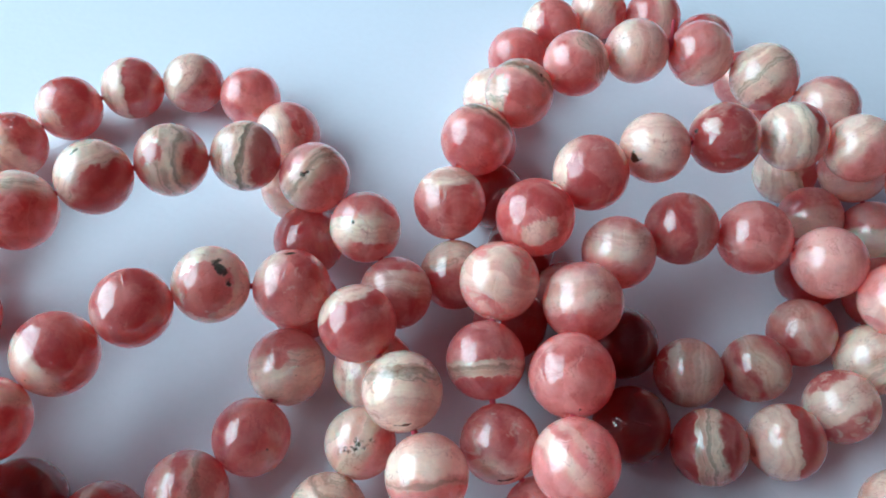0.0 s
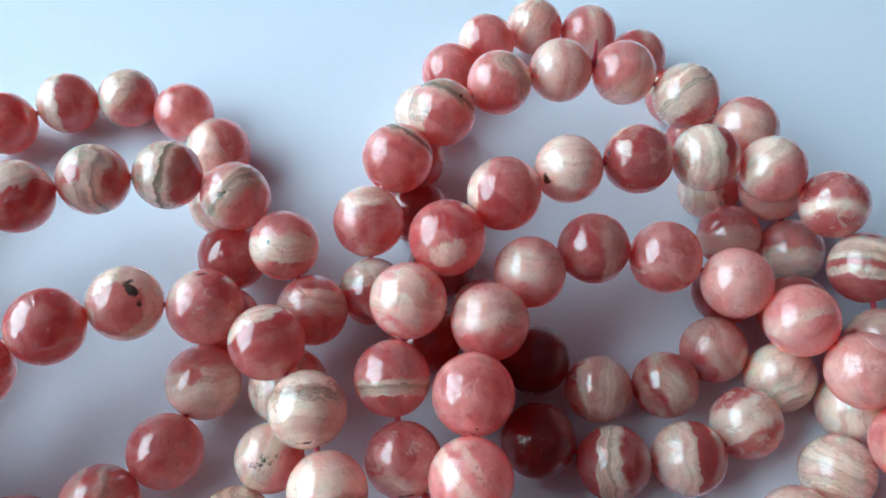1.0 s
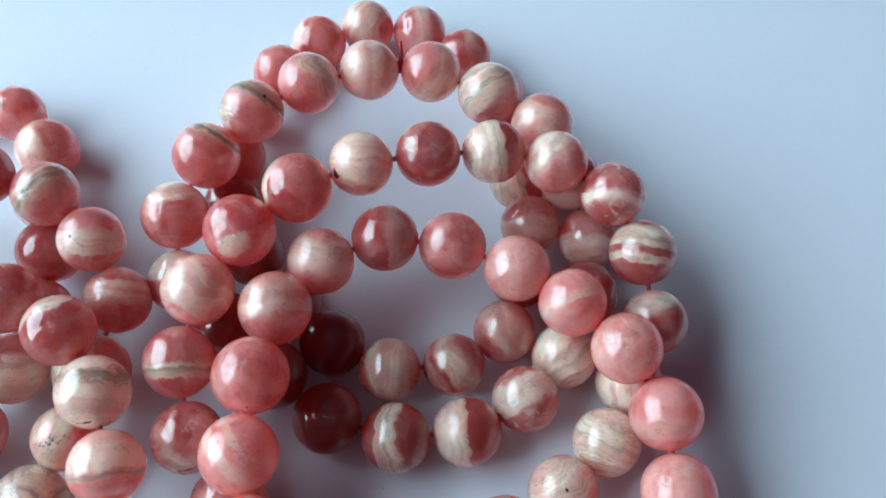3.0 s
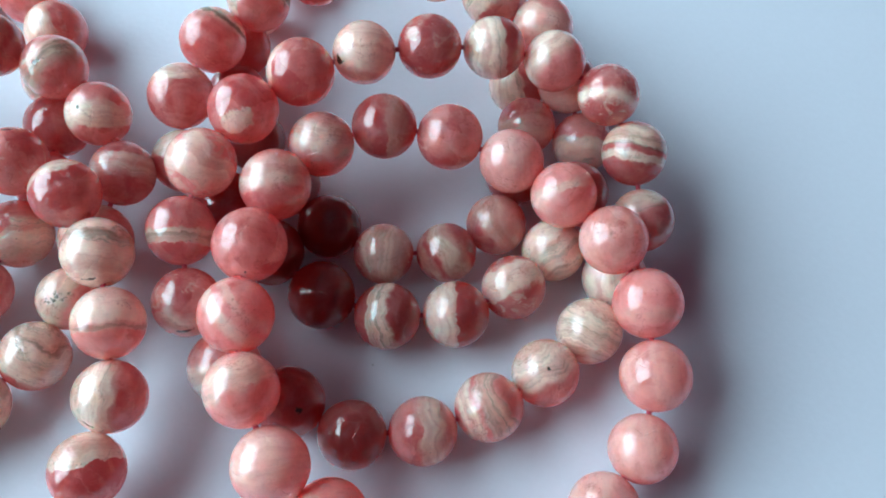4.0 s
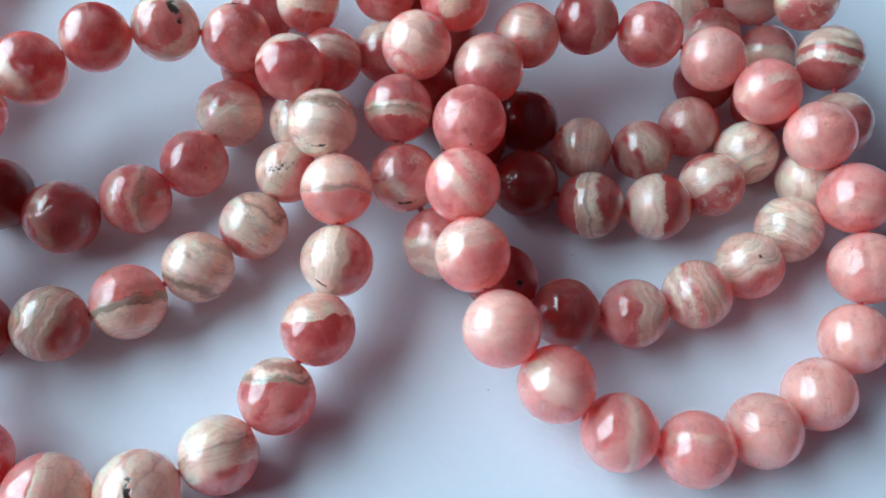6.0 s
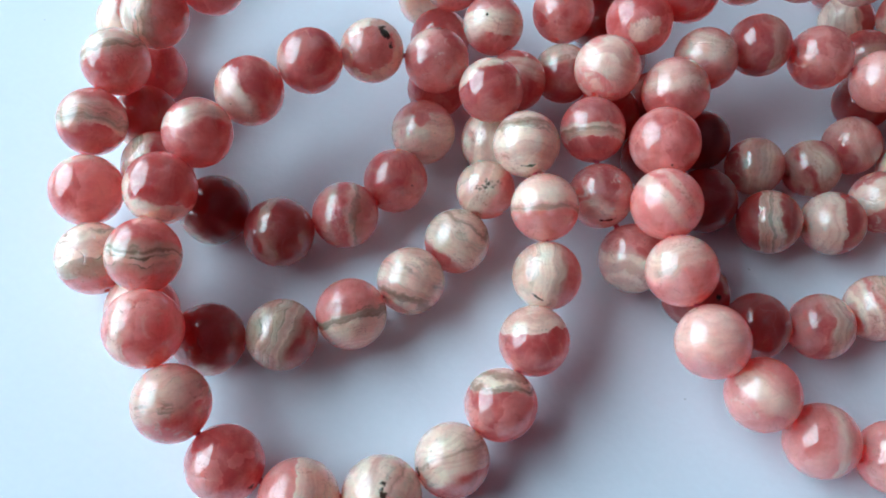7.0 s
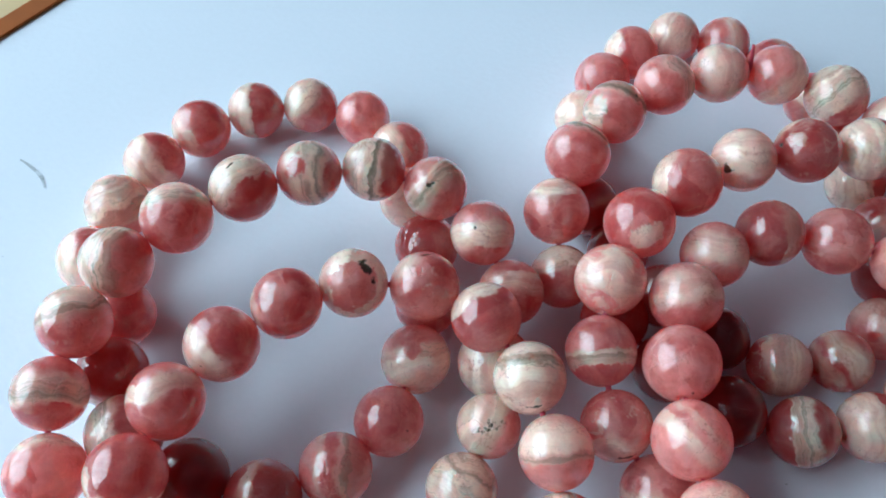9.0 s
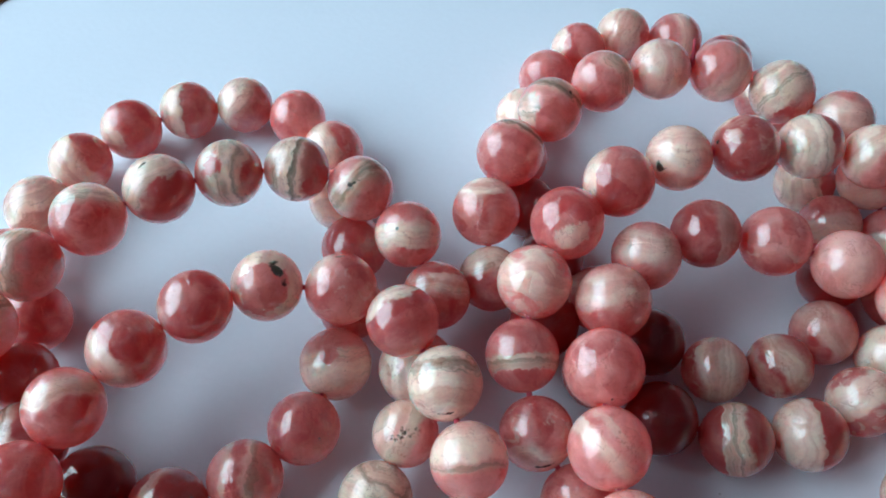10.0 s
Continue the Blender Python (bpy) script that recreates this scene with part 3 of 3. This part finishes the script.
LOOKS_C = [
    (220, 0.15, 1.5, 0.1, 0.25), (185, 0.75, 1.5, 0.1, 0.28), (0, -1.5, 1.5, 0.15, 0.15), (135, 0.6, 1.5, 0.1, 0.2), (120, 0.5, 1.5, 0.1, 0.22),
    (90, -1.5, 1.5, 0.2, 0.1), (90, -0.2, 1.5, 0.15, 0.05), (170, -0.25, 1.5, 0.5, 0.2), (93, 0.2, 1.5, 0.15, 0.2), (100, 0.45, 1.5, 0.9, 0.12),
    (110, -0.45, 1.5, 0.35, 0.15), (150, -1.5, 1.5, 0.3, 0.1), (5, 0.1, 1.5, 0.3, 0.12), (0, 2, 2, 0, 0.15), (110, -0.15, 1.5, 0.6, 0.15),
    (180, 0.1, 0.5, 0.1, 0.1), (90, -0.4, 0.35, 1, 0.1), (255, 0.35, 1.5, 0.1, 0.25), (100, 0.1, 0.6, 0.35, 0.2),
]
EXTRAS_C = {
    0: dict(flake=0.25, soft=1.6, veil=0.1, spot=(240, 0.65, 0.03, None)), 1: dict(wave=0.4), 2: dict(patch=(310, 0.2, 0.72, 0.08), spot=(36, 0.60, 0.135, 118), lace=0.1),
    3: dict(flake=0.25, spot=(85, 0.85, 0.05, 10)), 4: dict(soft=0.2), 5: dict(streak=(0.42, 0.17, 0.9), spot=(272, 0.75, 0.06, 5), lace=0.15, wave=0.4),
    6: dict(streak=(-0.1, 0.05, 0.6), soft=0.3, wave=0.4, veil=0.1), 7: dict(spot=(238, 0.7, 0.06, 330), lace=0.5), 8: dict(soft=0.12, wave=0.5, lace=0.5),
    9: dict(streak=(0.55, 0.07, 0.7), lace=1.0), 10: dict(spot=(195, 0.9, 0.11, 20), flake=0.3), 11: dict(spot=(72, 0.32, 0.10, 100)),
    12: dict(soft=0.2, wave=0.4), 13: dict(spot=(335, 0.93, 0.13, None)), 14: dict(flake=0.45, veil=0.15), 15: dict(flake=0.25, veil=0.25),
    16: dict(streak=(0.05, 0.14, 0.8)), 17: dict(soft=0.15, patch=(190, 0.8, 0.4, 0.8)), 18: dict(soft=1.0, lace=0.6),
}
# in D and E, depth and veil also paint shade inside the heap
LOOKS_D = [
    # the second bead's pale left edge is its highlight, painted as a band
    (0, 2, 2, 0, 0.15), (180, 0.6, 1.5, 0.2, 0.15), (150, -0.6, 1.5, 0.2, 0.1), (5, -0.2, 0.35, 0.25, 0.2), (20, 0.1, 0.5, 0.2, 0.25),
    (225, 0.1, 0.8, 0.3, 0.2), (0, 2, 2, 0, 0.2), (190, -0.1, 1.5, 0.5, 0.3), (270, -0.2, 0.5, 0.2, 0.25), (0, 2, 2, 0, 0.6),
    (30, -0.5, 0.4, 0, 0.3), (35, -0.1, 0.45, 0.5, 0.5), (180, -0.6, 0.6, 0.2, 0.35), (0, 2, 2, 0, 0.85), (90, 0.3, 0.7, 0.6, 0.75),
    (0, 2, 2, 0, 0.75), (0, 2, 2, 0, 0.7), (0, 2, 2, 0, 0.45), (150, -0.8, 1.5, 0.1, 0.1),
]
EXTRAS_D = {
    2: dict(veil=0.2, lace=0.6), 3: dict(veil=0.25, wave=0.4), 4: dict(veil=0.4), 8: dict(veil=0.4), 10: dict(veil=0.5, soft=2.0),
    11: dict(second=(-0.6, -0.4), lace=0.9, veil=0.2), 12: dict(veil=0.32, flake=0.4, soft=1.2), 14: dict(veil=0.6),
}
LOOKS_E = [
    (60, 0.25, 1.5, 0.9, 0.1), (20, 0.15, 0.9, 0.7, 0.12), (0, -1.5, 1.5, 0.1, 0.1), (330, -0.1, 1.5, 0.2, 0.12), (120, -0.5, 1.5, 0.4, 0.2),
    (260, -0.4, 0.6, 0.2, 0.15), (270, 0.1, 1.5, 0.1, 0.15), (265, 0.0, 1.5, 0.35, 0.15), (0, 2, 2, 0, 0.4), (120, -1.5, 1.5, 0.3, 0.1),
    (110, -0.1, 0.7, 0.3, 0.35), (185, 0.0, 1.5, 0.15, 0.42), (0, -0.45, 0.3, 0.45, 0.4), (0, 2, 2, 0, 0.75), (0, 2, 2, 0, 0.75),
    (0, 2, 2, 0, 0.7), (100, 0.1, 1.5, 0.4, 0.3), (95, 0.4, 1.5, 0.2, 0.18), (60, 0.45, 0.8, 0.9, 0.15),
]
EXTRAS_E = {
    0: dict(streak=(0.38, 0.15, 0.95), wave=0.4, spot=(25, 0.6, 0.07, None), patch=(190, 0.8, 0.5, 0.9)), 1: dict(streak=(0.55, 0.08, 0.65), veil=0.1), 2: dict(veil=0.25, lace=0.2),
    3: dict(veil=0.25, lace=0.6), 4: dict(streak=(0.0, 0.06, 0.8), lace=0.6, wave=0.5), 5: dict(veil=0.3), 6: dict(veil=0.35), 7: dict(veil=0.15, soft=0.3),
    9: dict(lace=0.15, streak=(-0.25, 0.07, 0.5)), 10: dict(flake=0.5, soft=0.3, veil=0.2), 11: dict(soft=0.1, veil=0.22, wave=0.3, streak=(0.02, 0.03, 0.3)),
    12: dict(streak=(0.0, 0.05, 0.75), wave=1.0, soft=0.2, lace=0.6, veil=0.1), 16: dict(lace=0.7, veil=0.15), 17: dict(lace=0.8, veil=0.1), 18: dict(streak=(0.6, 0.09, 0.95), wave=0.3),
}
LOOKS_F = [
    (165, 0.6, 1.5, 0.2, 0.22), (90, -1.5, 1.5, 0.05, 0.05), (120, 0.75, 1.5, 0.2, 0.4), (190, -0.2, 1.5, 0.3, 0.3), (125, -0.1, 1.5, 0.1, 0.15),
    (260, 0.0, 0.4, 0.05, 0.25), (80, 0.1, 0.9, 0.5, 0.3), (95, 0.55, 1.5, 0.4, 0.3), (180, -0.6, 1.5, 0.1, 0.1), (70, -1.5, 1.5, 0.4, 0.15),
    (120, -0.15, 1.5, 0.3, 0.08), (20, -0.9, -0.25, 0.3, 0.05), (10, 0.0, 0.6, 0.35, 0.2), (0, 2, 2, 0, 0.5), (0, 2, 2, 0, 0.5),
    (260, 0.1, 1.5, 0.1, 0.15), (265, 0.35, 0.85, 0.1, 0.2), (270, 0.0, 0.42, 0.55, 0.2), (60, -0.5, 0.3, 0.1, 0.05), (0, 2, 2, 0, 0.15),
]
EXTRAS_F = {
    0: dict(flake=0.2), 1: dict(flake=0.3, veil=0.15, lace=0.15, spot=(208, 0.85, 0.20, None)), 2: dict(flake=0.2, patch=(165, 0.6, 0.24, 0.45), spot=(172, 0.92, 0.07, None)),
    3: dict(lace=0.5, streak=(0.05, 0.04, 0.4), wave=0.4, soft=0.3), 4: dict(veil=0.1), 5: dict(flake=0.4), 6: dict(lace=1.0, second=(-0.35, -0.1), streak=(0.1, 0.05, 0.6), wave=0.6, soft=0.3),
    7: dict(veil=0.2, streak=(0.5, 0.04, 0.4)), 9: dict(lace=1.0, flake=0.5, streak=(0.1, 0.05, 0.4)), 10: dict(spot=(95, 0.25, 0.07, None), veil=0.1, lace=0.6),
    11: dict(lace=1.0, second=(-0.12, 0.6), streak=(0.3, 0.05, 0.5), wave=0.7, soft=0.4, veil=0.1), 12: dict(lace=0.8, veil=0.15), 14: dict(spot=(350, 0.4, 0.13, None)),
    16: dict(flake=0.35, veil=0.15, spot=(272, 0.8, 0.06, 10)), 17: dict(lace=1.0, streak=(0.2, 0.05, 0.6), wave=0.3, soft=0.3), 18: dict(flake=1.0, lace=0.7, veil=0.2, wave=1.6, soft=0.3),
    19: dict(patch=(268, 0.5, 0.42, 0.9), flake=0.1),
}
LOOKS_G = [
    (80, -0.3, 0.7, 0.05, 0.0), (0, 0.1, 0.5, 0.15, 0.3), (260, 0.3, 0.36, 0.1, 0.15), (0, -1.5, 1.5, 0, 0.05), (110, 0.1, 0.4, 0.1, -0.1),
    (0, -1.5, 1.5, 0, 0.0), (265, 0.3, 0.5, 0.05, -0.05), (0, -1.5, 1.5, 0, 0.0), (0, -1.5, 1.5, 0, 0.0), (0, -1.5, 1.5, 0, 0.0),
    (0, -1.5, 1.5, 0, 0.0), (90, 0.3, 0.45, 0.05, -0.1), (0, 0.0, 0.3, 0.2, -0.1), (60, -0.2, 0.4, 0.1, -0.15), (90, -0.3, 1.5, 0.1, -0.2),
    (110, 0.1, 0.8, 0.3, -0.1), (45, -0.3, 0.1, 0.05, -0.1), (0, 2, 2, 0, 0.05), (95, -0.15, 0.75, 0.05, 0.05),
]
EXTRAS_G = {
    0: dict(veil=0.3, soft=1.3), 1: dict(veil=0.45, wave=0.3), 2: dict(flake=0.25, veil=0.5), 4: dict(veil=0.3, flake=0.1), 6: dict(veil=0.35),
    3: dict(veil=0.72), 5: dict(veil=0.72), 7: dict(veil=0.7), 8: dict(veil=0.66), 9: dict(veil=0.62), 10: dict(veil=0.62), 11: dict(veil=0.3), 12: dict(veil=0.15, wave=0.3),
    13: dict(flake=0.35, veil=0.3), 14: dict(veil=0.5, flake=0.2),
    15: dict(lace=1.0, veil=0.2), 16: dict(second=(0.3, 0.48), veil=0.34, wave=0.4, soft=0.5), 17: dict(flake=0.1, spot=(275, 0.7, 0.03, 80)), 18: dict(veil=0.35, soft=2.0),
}

bracelet(CENTRES_A, "bracelet of banded rose stone beads lying flat on paper", LOOKS_A, EXTRAS_A)
bracelet(CENTRES_B, "bracelet of cream and olive-grey banded beads leaning on another", LOOKS_B, EXTRAS_B)
bracelet(CENTRES_C, "bracelet of rose and cream beads lying on two others", LOOKS_C, EXTRAS_C)
bracelet(CENTRES_D, "bracelet of rose stone beads at the bottom of a heap", LOOKS_D, EXTRAS_D)
heap_bracelet = bracelet(CENTRES_E, "bracelet of pink and grey marbled beads over another bracelet", LOOKS_E, EXTRAS_E)
bracelet(CENTRES_F, "bracelet of glossy rose beads with striped beads, leaning on the heap", LOOKS_F, EXTRAS_F)
bracelet(CENTRES_G, "bracelet of plain salmon pink beads on top of the heap", LOOKS_G, EXTRAS_G)

# the knotted end of the cord stands up between two beads
bm = bmesh.new()
rings = []
for k in range(7):
    f = k / 6
    c = Vector((0.0302 - 0.0004 * f * f, 0.0970 + 0.0022 * f, 0.0180 + 0.0036 * f))
    w = 0.00042 * (1 - 0.45 * f) * (1.5 if k == 1 else 1.0)
    rings.append([bm.verts.new(c + Vector((w * math.cos(a), w * math.sin(a), 0))) for a in (radians(45 * j) for j in range(8))])
for low, top in zip(rings, rings[1:]):
    for j in range(8):
        bm.faces.new((low[j], low[(j + 1) % 8], top[(j + 1) % 8], top[j]))
bm.faces.new(rings[-1])
part("cord_end", bm, CORD, heap_bracelet, "short cut end of the red cord", smooth=True)
